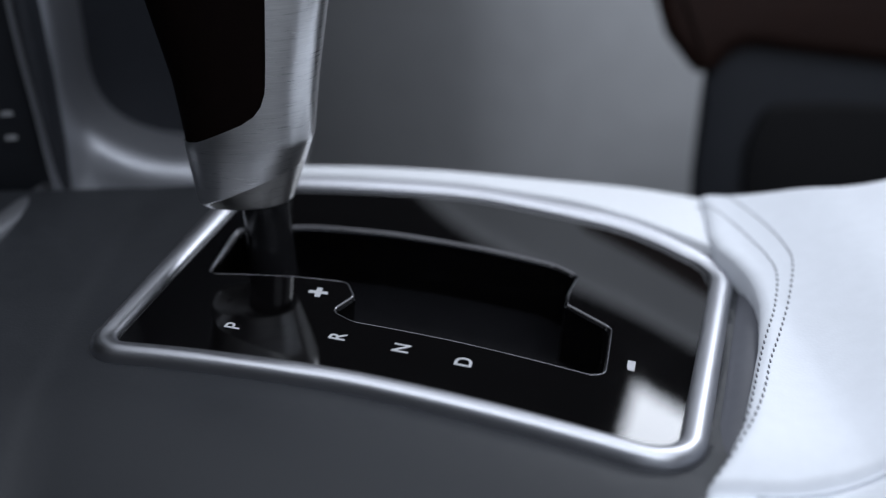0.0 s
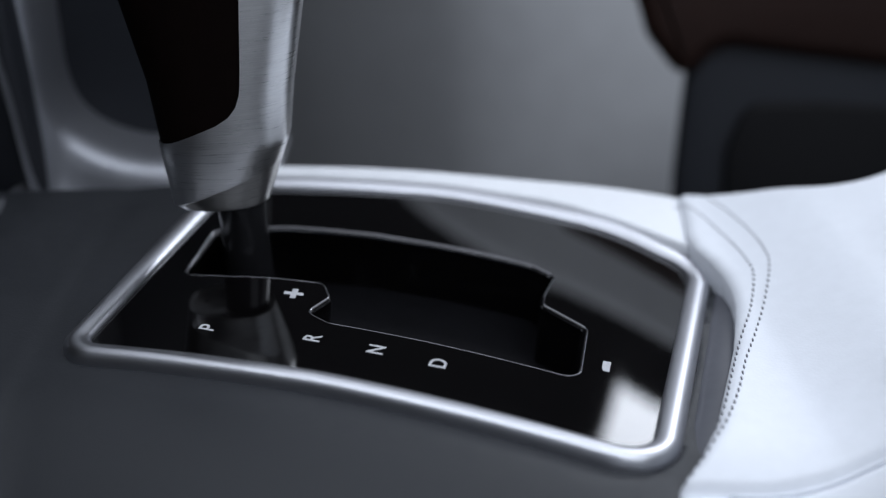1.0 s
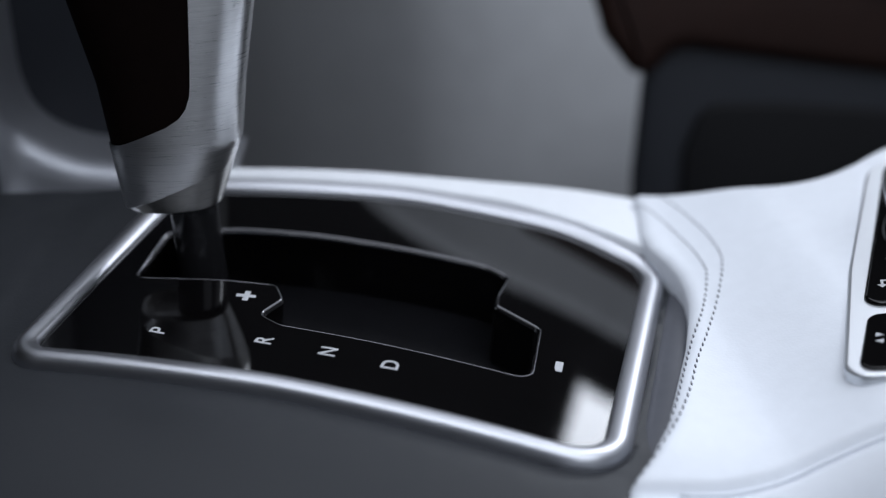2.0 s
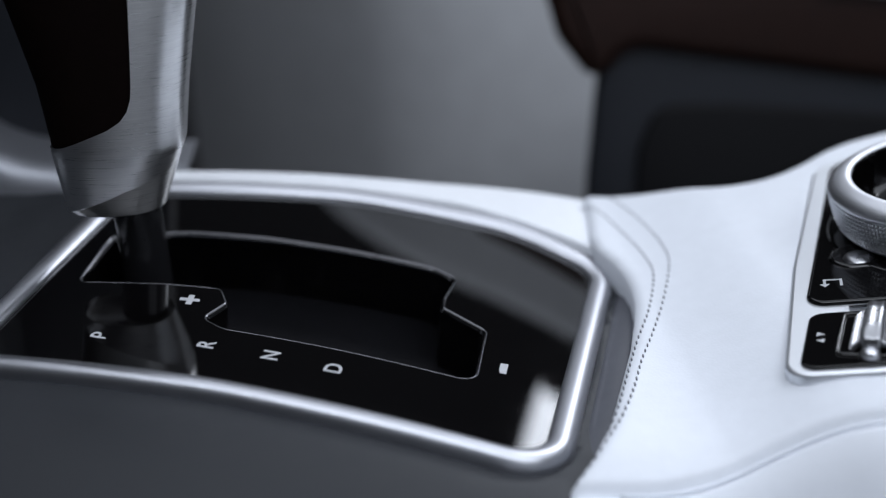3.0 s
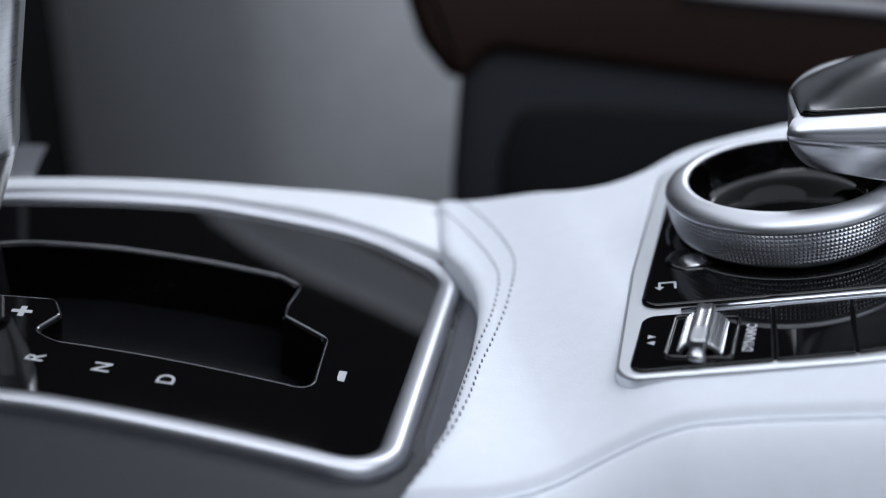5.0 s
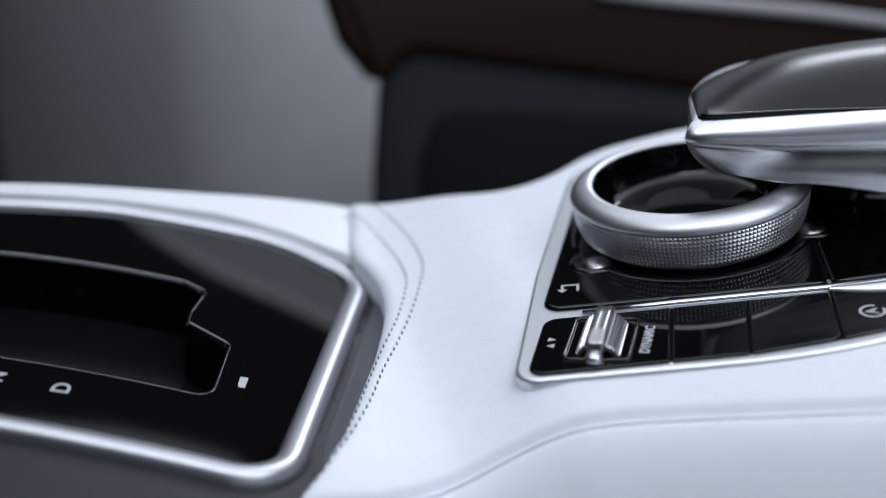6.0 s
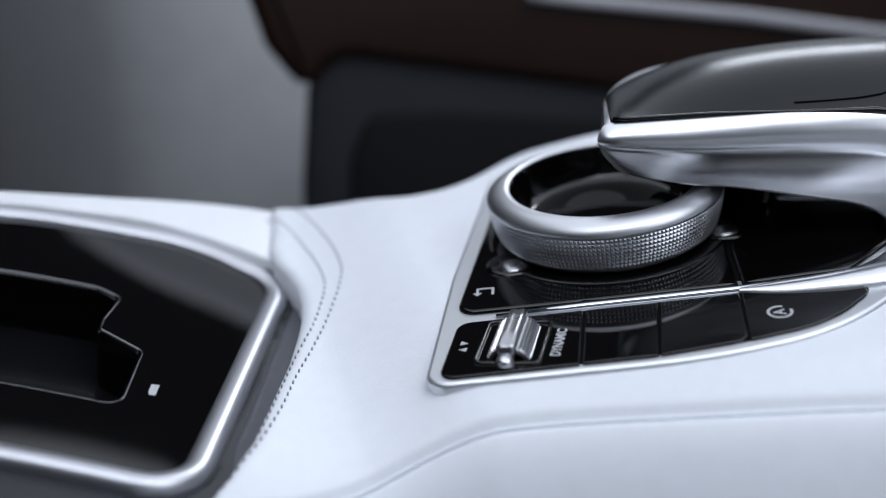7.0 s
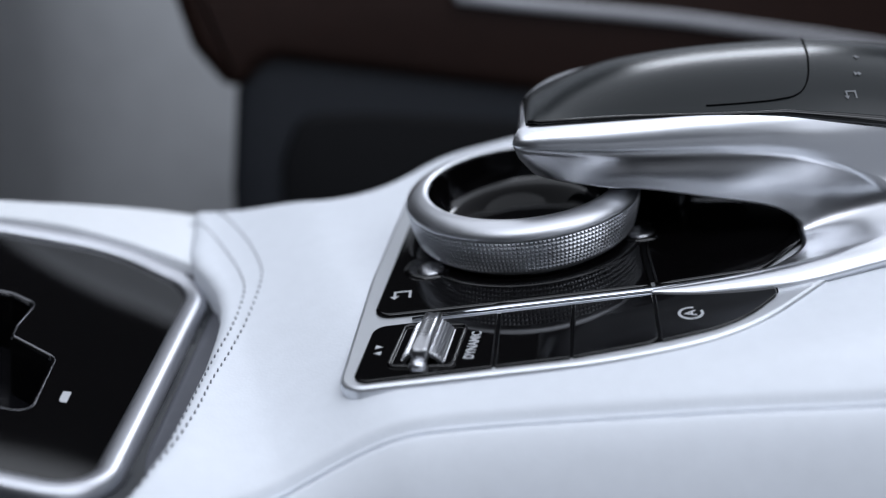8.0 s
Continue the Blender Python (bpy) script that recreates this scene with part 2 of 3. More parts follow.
# ---- console: the leather-covered body ----
Y_FAR = [(-0.25, 0.080), (0.03, 0.080), (0.06, 0.084), (0.078, 0.088), (0.0975, 0.080), (0.12, 0.068), (0.137, 0.0715), (0.152, 0.084), (0.17, 0.087), (0.4, 0.09)]
Y_SEAM = [(-0.2, -0.062), (0.07, -0.058), (0.082, -0.053), (0.096, -0.0505), (0.112, -0.0525), (0.128, -0.0576), (0.148, -0.065), (0.168, -0.0725), (0.193, -0.083), (0.4, -0.15)]
SEAM_U = [(-0.16, -0.030), (-0.11, 0.010), (-0.067, 0.0445), (-0.0589, 0.0517), (-0.0495, 0.0587), (-0.0389, 0.0641), (-0.0238, 0.0694), (-0.0068, 0.0753), (0.0064, 0.0790), (0.014, 0.0808), (0.022, 0.0818), (0.030, 0.0818),
          (0.038, 0.0805), (0.046, 0.0780), (0.054, 0.0775), (0.070, 0.0800), (0.112, 0.0840)]


def table_smooth(table, x, w):
    return sum(lerp_table(table, x + w * k / 4) for k in range(-4, 5)) / 9


def gate_level(x, y):
    return 0.5 - 0.1163 * x + 0.0293 * y + arch(max(-75, min(85, x / MM))) * MM


def pod_level(x, y):
    return 0.50624 + 0.1506 * (x - 0.13593) - 0.0215 * (y + 0.0248)


def drop(d, r, slope):
    """Fall of a rounded edge, d past its start."""
    if d <= 0:
        return 0.0
    e = r * slope
    return d * d / (2 * r) if d < e else e * e / (2 * r) + slope * (d - e)


HOLE = grow(FRAME, -2.0)


def white_level(x, y):
    s = smooth(0.066, 0.112, x)
    lift = 0.001 + 0.005 * smooth(0.02, 0.08, x)
    return (1 - s) * (gate_level(x, y) + lift) + s * (pod_level(x, y) - 0.0006)


def console_z(x, y, white):
    g = gate_level(x, y)
    far = table_smooth(Y_FAR, x, 0.008)
    if white:
        z = white_level(x, y)
        z -= drop(y - far + 0.006, 0.006, 4.0)
        seam = table_smooth(Y_SEAM, x, 0.008)
        z -= drop(seam - y + 0.016, 0.045, 0.5) + drop(seam - y, 0.012, 1.8)
        z -= 0.0021 * max(0.0, 1 - abs(y - seam) / 0.0019)
        z -= 0.0012 * max(0.0, 1 - (x - lerp_table(SEAM_U, y)) / 0.0025) ** 2
    else:
        z = g - 0.0012
        edge = -0.020 - 0.245 * max(0.0, x + 0.07) - 0.006
        z -= drop(edge - y, 0.06, 1.0)
        z -= drop(y - far + 0.006, 0.006, 4.0)
        z -= 0.10 * max(0.0, -0.078 - x)
    if inside(HOLE, x / 0.99331 / MM, y / MM):
        z = g - 0.026
    return z


def sheet(ys, x_range, white, n):
    bm = bmesh.new()
    rows = []
    for y in ys:
        x0, x1 = x_range(y)
        row = [bm.verts.new((x, y, console_z(x, y, white))) for x in (x0 + (x1 - x0) * i / n for i in range(n + 1))]
        if white:
            z = row[0].co.z
            row = [bm.verts.new((x0 - 0.0003, y, z - 0.009)), bm.verts.new((x0 - 0.0003, y, z - 0.0006))] + row
        rows.append(row)
    for a, b in zip(rows, rows[1:]):
        for i in range(len(a) - 1):
            bm.faces.new((a[i], a[i + 1], b[i + 1], b[i]))
    return bm


def steps(a, b, d):
    n = max(1, round((b - a) / d))
    return [a + (b - a) * i / n for i in range(n + 1)]


console = thing("centre_console", Matrix(), "white and dark grey leather covered car centre console", "console")
part("white_leather_cover", sheet(steps(-0.16, -0.112, 0.002) + steps(-0.111, -0.045, 0.0006) + steps(-0.044, 0.112, 0.0011), lambda y: (lerp_table(SEAM_U, y), 0.36), True, 230), WHITE, console, "smooth white leather cover")
part("dark_leather_cover", sheet(steps(-0.16, 0.0850, 0.0012), lambda y: (-0.20, lerp_table(SEAM_U, y) + 0.0004), False, 150), DARK, console, "dark grey leather cover")
bm = bmesh.new()
bmesh.ops.create_cube(bm, size=1, matrix=Matrix.Translation((0.08, -0.03, 0.25)) @ Matrix.Diagonal((0.54, 0.18, 0.32, 1)))
bmesh.ops.bevel(bm, geom=bm.edges[:], offset=0.01, segments=2, affect="EDGES")
part("console_base", bm, DARK, console, "dark console base")
# Lighter, glossier copy of the white leather: the strip's brighter lighting as colour.
STRIP = mat("lit_white_leather", (0.84, 0.86, 0.89), 0.32, grain=0.03, grain_scale=260, bump=0.06, bump_scale=1500, rough_var=0.03)
strip = part("white_leather_strip", plate(fillet([(-60, 75.6, 1), (15, 73.9, 60), (44, 69.4, 40), (60, 62.0, 20), (80, 50.2, 1), (84.5, 86, 2), (40, 82.5, 60), (-60, 81.0, 1)]), [], 1.6, 12.0, lambda u: arch(u) + 1.6 * smooth(18, 80, u), 2.0, 0.6), STRIP, console, "white leather strip along the gate, lit look in its colour")
strip.matrix_local = GATE


def stitches(name, pts, pitch, length, radius):
    """A row of thread stitches along a curve in plan, lying on the white leather."""
    path = spline(pts, 24)
    bm = bmesh.new()
    dist, nxt = 0.0, 0.0
    for a, b in zip(path, path[1:]):
        a, b = Vector(a), Vector(b)
        seg = (b - a).length
        while nxt < dist + seg:
            p = a + (b - a) * ((nxt - dist) / seg)
            d = (b - a).normalized()
            ang = math.atan2(d.y, d.x) + 0.22
            z = console_z(p.x * MM, p.y * MM, True) + 0.00012
            m = Matrix.Translation((p.x * MM, p.y * MM, z)) @ Matrix.Rotation(ang, 4, "Z") @ Matrix.Diagonal((length * MM, radius * MM, radius * 0.8 * MM, 1))
            bmesh.ops.create_icosphere(bm, subdivisions=1, radius=1, matrix=m)
            nxt += pitch
        dist += seg
    return tagged(part(name, bm, THREAD, console, "grey thread stitching"), kind="stuff")


welt = [(x / MM, y / MM, console_z(x, y, True) / MM + 0.7) for x, y in ((x, table_smooth(Y_SEAM, x, 0.008)) for x in steps(0.062, 0.35, 0.003))]
part("welt", tube(welt, [0.4] * len(welt), 10), WHITE, console, "thin white welt along the side seam")
OUTER = [(82, 92, 0), (88.5, 76, 0), (92.5, 55, 0), (93.6, 38, 0), (92.3, 28.5, 0), (87.3, 13.5, 0), (81.0, -2.0, 0), (75.8, -14.0, 0), (71.0, -27.0, 0), (65.5, -39.0, 0), (59.2, -49.2, 0), (52.8, -57.6, 0), (43, -69, 0), (34, -80, 0)]
INNER = [(76, 84, 0), (83.0, 68, 0), (87.0, 48.0, 0), (88.4, 34, 0), (87.6, 25, 0), (82.8, 9.5, 0), (76.6, -5.5, 0), (71.5, -19.3, 0), (67.3, -31.0, 0), (64.0, -38.5, 0), (60.0, -46.5, 0)]
stitches("stitching", OUTER, 2.6, 0.95, 0.25)
stitches("stitching", INNER, 2.6, 0.95, 0.25)

# ---- shift gate ----
gate = thing("shift_gate", GATE, "glossy black gear shift gate in a satin chrome frame", "gear shift gate")
part("panel", plate(grow(FRAME, -4.2), [SLOT_LINE], 0.0, 4.0, arch, 3.0, 0.85, 17.0), PIANO, gate, "glossy black panel")
part("frame", rim(FRAME, [(-5.5, -1.0), (-5.5, 0.2), (-5.25, 0.75), (-4.7, 1.25), (-3.7, 1.7), (-2.4, 1.95), (-1.2, 1.85), (-0.7, 1.45), (-0.15, 0.8), (0.2, -0.1), (0.3, -1.5), (0.3, -5), (-5.5, -5)], arch), RIM, gate, "satin chrome frame")
right_side = [k for k, (x, y) in enumerate(FRAME) if x > 46 and y > -49]
side = [k for k in range(min(right_side), max(right_side) + 1)]
band = []
for d, w in ((1.4, -4.0), (1.5, -1.6), (1.9, -1.0), (3.4, 0.3), (5.4, 1.2), (7.6, 1.7), (9.2, 1.7), (9.8, -3.0)):
    lp = grow(FRAME, d)
    band.append([(lp[k][0], lp[k][1], arch(lp[k][0]) + w - 2.6 * (1 - smooth(-52, -30, lp[k][1]))) for k in side])
part("gasket", skin(band, False), GASKET, gate, "dark grey leather edging beside the frame")
# Added metal rim: stands in for highlights on the panel's glossy slot edge.
part("slot_glint_rim", rim(SLOT_LINE, [(-0.15, -0.9), (0.12, -0.45), (0.55, -0.02), (0.75, 0.06), (0.95, 0.02), (0.9, -0.4), (0.3, -1.0)], arch), mat("slot_glint_metal", (0.15, 0.15, 0.16), 0.18, metal=1.0, grain=0.05, grain_scale=200, rough_var=0.03), gate, "thin dark metal rim added for the slot edge's highlights")
part("slot_floor", plate(grow(SLOT_LINE, 3), [], -15.0, 1.0, arch, 4.0), SLOT, gate, "black slot floor")
for txt, u, v, size in (("P", -39.6, -9.2, 5.2), ("R", -17.0, -13.5, 5.2), ("N", -3.4, -17.3, 5.2), ("D", 9.6, -21.5, 5.2)):
    put_mesh("marking", letters(txt, size, INK), gate, pose(u * MM, v * MM, (arch(u) + 0.05) * MM, 0, 0, 90 - 14), "white printed letter " + txt)


def bar_print(parent, u, v, w, bars, turn, label):
    bm = bmesh.new()
    for x, y, a, b in bars:
        r = bmesh.ops.create_cube(bm, size=1)
        bmesh.ops.scale(bm, vec=(a * MM, b * MM, 0.00008), verts=r["verts"])
        bmesh.ops.translate(bm, vec=(x * MM, y * MM, 0), verts=r["verts"])
    ob = part("marking", bm, INK, parent, label, False)
    ob.matrix_local = pose(u * MM, v * MM, w * MM, 0, 0, turn)
    return ob


def poly_print(parent, shapes, m, label, material=None):
    """Thin printed shapes from corner lists, millimetres."""
    bm = bmesh.new()
    for pts in shapes:
        f = bm.faces.new([bm.verts.new((x * MM, y * MM, 0)) for x, y in pts])
        f.normal_update()
        if f.normal.z < 0:
            f.normal_flip()
    geo = bmesh.ops.extrude_face_region(bm, geom=bm.faces[:])
    bmesh.ops.translate(bm, vec=(0, 0, 0.00006), verts=[g for g in geo["geom"] if isinstance(g, bmesh.types.BMVert)])
    ob = part("marking", bm, material or INK, parent, label, False)
    ob.matrix_local = m
    return ob


bar_print(gate, -22.7, 6.8, arch(22.7) + 0.05, [(0, 0, 4.6, 1.3), (0, 1.45, 1.3, 1.6), (0, -1.45, 1.3, 1.6)], -6, "white printed plus sign")
bar_print(gate, 45.8, -15.6, arch(45.8) + 0.05, [(0, 0, 1.7, 4.2)], -14, "white printed minus sign")

# ---- gear lever ----
lever = thing("gear_lever", Matrix(), "gear lever with brushed metal collar and dark leather grip", "gear lever")
LEVER_Y = 0.029
LEFT = [(0.516, -0.0503), (0.5185, -0.0507), (0.5225, -0.0512), (0.533, -0.0526), (0.5358, -0.0528), (0.5497, -0.0541), (0.568, -0.0580), (0.61, -0.068)]
RIGHT = [(0.516, -0.0296), (0.5185, -0.0290), (0.5225, -0.0274), (0.535, -0.0224), (0.548, -0.0204), (0.56, -0.0180), (0.566, -0.0168), (0.61, -0.010)]
DEPTH = [(0.516, 0.0118), (0.5225, 0.0121), (0.529, 0.0124), (0.535, 0.0128), (0.56, 0.0135), (0.61, 0.0145)]
EDGE = [(0.5360, -0.0520), (0.5367, -0.0487), (0.5395, -0.0418), (0.5412, -0.0374), (0.5430, -0.0344), (0.5452, -0.0326), (0.5480, -0.0315), (0.5510, -0.0310), (0.555, -0.0306), (0.569, -0.0293), (0.61, -0.026)]


def lever_loop(z, scale, n, cut=None):
    xl, xr, dep = lerp_table(LEFT, z), lerp_table(RIGHT, z), lerp_table(DEPTH, z) * scale
    cx, rx = (xl + xr) / 2, (xr - xl) / 2 * scale
    p = 2.5
    lim = math.pi
    if cut is not None:
        q = max(-1.0, min(1.0, (cut - cx) / rx))
        lim = math.acos(math.copysign(abs(q) ** (p / 2), q))
    out = []
    for k in range(n + 1):
        a = -lim + 2 * lim * k / n
        c, t = math.cos(a), math.sin(a)
        out.append(((cx + rx * math.copysign(abs(c) ** (2 / p), c)) / MM, (LEVER_Y + dep * math.copysign(abs(t) ** (2 / p), t)) / MM, z / MM))
    return out


def cut_line(x):
    """Height of the slanting edge where the collar's chamfer begins."""
    return 0.5205 + 0.36 * (x + 0.0510) + 4.0 * max(0.0, x + 0.040) ** 2


def chamfer_loop(q):
    """A loop of the collar below the leather: q from 0 to 1 climbs the chamfer, from 1 to 2 the band above it."""
    rough_loop = lever_loop(0.527, 1.0, 96)
    out = []
    for k, (x, y, _) in enumerate(rough_loop):
        edge = cut_line(x * MM)
        z = COLLAR_BASE + (edge - COLLAR_BASE) * q if q <= 1 else edge + (0.5356 - edge) * (q - 1)
        px_, py_, pz = lever_loop(z, 1.0, 96)[k]
        if q < 1:
            oval = LEVER_Y / MM + 8.6 * math.sin(-math.pi + 2 * math.pi * k / 96)
            py_ = oval + (py_ - oval) * q
        out.append((px_, py_, pz))
    return out


COLLAR_BASE = 0.5193
zs = steps(0.5360, 0.5480, 0.0004) + steps(0.55, 0.61, 0.004)
rows = [[(-39, LEVER_Y / MM, 521.0)] * 97, [(-39.5 + (x + 39.5) * 0.9, LEVER_Y / MM + (y - LEVER_Y / MM) * 0.9, z + 1.4) for x, y, z in chamfer_loop(0.0)]]
rows += [chamfer_loop(q) for q in (0.0, 0.03, 0.2, 0.4, 0.6, 0.8, 0.95, 0.985, 1.0, 1.02, 1.06, 1.2, 1.4, 1.6, 1.8, 1.96)]
rows += [lever_loop(z, 1.0, 96, lerp_table(EDGE, z)) for z in zs]
inner_rows = [lever_loop(z, 0.955, 96, lerp_table(EDGE, z) + 0.0006) for z in reversed(zs)]
collar = skin(rows + inner_rows, False)
part("collar", collar, BRUSHED, lever, "brushed metal collar")
part("leather_grip", skin([lever_loop(z, 0.97, 96) for z in steps(0.530, 0.61, 0.004)], False), HIDE, lever, "dark brown leather grip")


def round_bar(z0, z1, x0, x1, r0, r1, y):
    n = 28
    return skin([[((x0 + (x1 - x0) * t + (r0 + (r1 - r0) * t) * math.cos(6.28319 * k / n)) / MM, (y + (r0 + (r1 - r0) * t) * math.sin(6.28319 * k / n)) / MM, (z0 + (z1 - z0) * t) / MM) for k in range(n)] for t in (0, 0.3, 0.6, 1)])


part("stem", round_bar(0.482, 0.520, -0.0352, -0.0357, 0.0060, 0.0056, LEVER_Y), mat("stem_gunmetal", (0.02, 0.02, 0.022), 0.2, metal=0.5, grain=0.1, grain_scale=300), lever, "dark polished stem")

# ---- control pod ----
pod = thing("control_pod", POD, "glossy black control pod with silver surround beside the palm rest", "control panel")
POD_LINE = fillet([(-38.2, -13.5, 5), (17.5, -28.8, 160), (45, -30, 60), (78, -14, 40), (112, 30, 20), (80, 92, 20), (6.5, 92, 14), (-20.6, 32, 90)])
part("surround", plate(POD_LINE, [], 0.3, 4.0, flat, 4.0, 0.9), EDGING, pod, "silver surround")
part("panel_bed", plate(fillet([(-24, 13.5, 3), (59, -7, 6), (100, 20, 10), (84, 88, 10), (10, 88, 8)]), [], 0.7, 2.0, flat, 4.0, 0.3), POCKET, pod, "black bed under the panels")
part("switch_bed", plate(fillet([(-34.0, -12.2, 3), (17.5, -26.0, 160), (44, -26.7, 60), (65, -14.8, 4), (-24.6, 7.8, 3)]), [], 0.6, 2.0, flat, 4.0, 0.3), POCKET, pod, "black bed under the switch keys")
UPPER_LEFT = fillet([(-24.6, 12.4, 4), (3.0, 4.4, 0.3), (35.2, -4.0, 0.3), (42.0, 18.0, 60), (62, 46, 5), (62, 88, 8), (9.5, 88, 9)])
UPPER_RIGHT = fillet([(36.0, -4.2, 0.3), (59, -8.8, 8), (100, 14, 10), (88, 88, 8), (62.8, 88, 3), (62.8, 46, 5), (42.9, 18.0, 60)])
part("upper_panel", plate(UPPER_LEFT, [], 1.2, 2.0, flat, 4.0, 0.7), PIANO, pod, "glossy black panel under the knob")
part("upper_panel", plate(UPPER_RIGHT, [], 1.2, 2.0, flat, 4.0, 0.7), PIANO, pod, "glossy black panel under the palm rest")
# switch strip in four keys with gaps between
LOW_KEYS = [[(-34.8, -12.8, 3), (-25.0, 8.2, 3.5), (1.2, 1.0, 0.3), (-7.0, -20.0, 0.3)], [(-6.5, -20.1, 0.3), (1.7, 0.8, 0.3), (16.8, -3.2, 0.3), (8.2, -23.9, 0.3)],
            [(8.7, -24.0, 0.3), (17.3, -3.3, 0.3), (33.6, -7.6, 0.3), (26.5, -26.3, 3)], [(27.0, -26.4, 0.3), (34.1, -7.7, 0.3), (66, -14.8, 5), (44, -27.2, 30)]]
for k, key in enumerate(LOW_KEYS):
    part("switch_key", plate(fillet(key[::-1]), [], 0.9, 2.0, flat, 4.0, 0.35), PIANO, pod, "glossy black switch key")
part("chrome_strip", tube([(-16.5, 7.9, 0.6), (3, 2.8, 0.75), (35, -5.9, 0.8), (60, -11.3, 0.9), (72, -13.5, 0.8)], [0.5, 0.85, 0.95, 1.2, 1.5], 12, 0.8), CHROME, pod, "thin chrome strip")
part("dish", skin([[(20.5 + r * math.cos(2 * math.pi * k / 120), 37 + r * math.sin(2 * math.pi * k / 120), w) for k in range(120)] for r, w in ((29.4, 1.15), (29.1, 1.4), (28.6, 1.5), (27.8, 1.4), (25, 1.25))]), PIANO, pod, "glossy black dish round the knob")

for u, v in ((-6.4, 29.6), (44.0, 23.0)):
    part("finger_notch", skin([[(u + r * math.cos(2 * math.pi * k / 64), v + r * math.sin(2 * math.pi * k / 64), w) for k in range(64)] for r, w in ((6.2, 1.15), (5.9, 1.6), (5.5, 1.8), (5.0, 1.8), (4.4, 1.6), (2.6, 1.4), (0.01, 1.3))]), PIANO, pod, "glossy black finger notch beside the knob")
    # Metal dome added for the bright reflection in the notch.
    part("notch_glint", skin([[(u + r * math.cos(2 * math.pi * k / 48), v - 1.5 + r * math.sin(2 * math.pi * k / 48), w) for k in range(48)] for r, w in ((3.6, 1.3), (3.2, 2.0), (2.0, 2.5), (0.01, 2.7))]), ROLLER, pod, "satin dome standing in for the finger notch's bright reflection")

# printed marks of the pod
put_mesh("marking", letters("DYNAMIC", 2.9, INK), pod, pose(-7.9 * MM, -10.0 * MM, 0.95 * MM, 0, 0, 63) @ Matrix.Diagonal((0.86, 1, 1, 1)), "white printed word")
poly_print(pod, [[(0.5, 0.9), (2.1, 0.9), (1.3, -0.8)], [(-0.5, -0.9), (-2.1, -0.9), (-1.3, 0.8)]], pose(-26.6 * MM, -2.6 * MM, 0.93 * MM, 0, 0, 63), "two white printed triangles")
ARROW = [[(-2.2, 1.0), (1.9, 1.0), (1.9, 1.6), (-2.2, 1.6)], [(1.3, -1.8), (1.9, -1.8), (1.9, 1.0), (1.3, 1.0)], [(-2.2, -0.8), (-1.6, -0.8), (-1.6, 1.0), (-2.2, 1.0)], [(-3.0, -0.7), (-0.8, -0.7), (-1.9, -2.2)]]
poly_print(pod, ARROW, pose(-15.6 * MM, 19.3 * MM, 1.25 * MM, 0, 0, -17), "white printed return arrow")
RING = [[(r * math.cos(a), r * math.sin(a)) for r, a in ((2.1, a0), (2.7, a0), (2.7, a0 + 0.32), (2.1, a0 + 0.32))] for a0 in [0.9 + 0.3 * i for i in range(18)]]
poly_print(pod, RING, pose(37.0 * MM, -19.2 * MM, 0.95 * MM), "white printed ring symbol")
put_mesh("marking", letters("A", 3.4, INK), pod, pose(37.0 * MM, -19.2 * MM, 0.95 * MM, 0, 0, 75), "white printed letter A")

# ridged roller switch
roller = thing("roller_switch", POD @ pose(-0.0164, -0.0056, -0.0012, 0, 0, -27), "ridged silver roller switch set into the panel", "switch")


def roll_body(r, width, a0, a1, ribs, depth):
    n = ribs * 4
    rows = []
    for k in range(n + 1):
        a = radians(a0 + (a1 - a0) * k / n)
        rr = r + (depth if k % 4 in (1, 2) else 0)
        rows.append([(rr * math.sin(a) * f, y, rr * math.cos(a) * f) for y, f in ((-width / 2 - 0.6, 0.8), (-width / 2 - 0.5, 0.95), (-width / 2, 1), (width / 2, 1), (width / 2 + 0.5, 0.95))])
    return skin(rows, False)


part("barrel", roll_body(4.9, 13, -80, 80, 19, 0.26), ROLLER, roller, "ridged silver barrel", False)
bar = []
for y, f, drop_ in ((-8.6, 0.01, 1.5), (-8.6, 0.7, 1.4), (-8.2, 0.92, 0.4), (-7.4, 1, 0), (-2, 1, -0.2), (4, 1, -0.2), (7.2, 1, 0), (7.8, 0.85, 0.5), (7.8, 0.01, 0.8)):
    bar.append([(x * f, y, 4.6 + z * f - drop_) for x, z in ((-2.0, -0.6), (-1.9, 0.9), (-1.7, 1.3), (-1.3, 1.5), (-0.5, 1.5), (0.2, 1.3), (0.9, 1.5), (1.5, 1.45), (1.9, 1.0), (2.0, -0.6))])
thumb = part("thumb_bar", skin(bar), ROLLER, roller, "silver thumb bar")
part("thumb_bar_end", tube([(-0.2, -10.2, 1.6), (-0.2, -9.4, 2.4), (-0.1, -8.4, 3.4)], [1.7, 2.1, 1.6], 14), SATIN, thumb, "silver bar end")
part("bezel", rim(fillet([(-6.3, -8.3, 1), (6.3, -8.3, 1), (6.3, 8.0, 1), (-6.3, 8.0, 1)]), [(0, 1.0), (0, 2.3), (0.3, 2.6), (0.7, 2.5), (0.9, 2.0), (0.9, 1.0)]), PIANO, roller, "thin black bezel")

# rotary knob
knob = thing("rotary_knob", POD @ pose(0.0205, 0.0370, 0.001), "knurled aluminium rotary control knob with black centre", "rotary knob")


def ring_loops(profile, n=160):
    return [[(r * math.cos(2 * math.pi * k / n), r * math.sin(2 * math.pi * k / n), w) for k in range(n)] for r, w in profile]


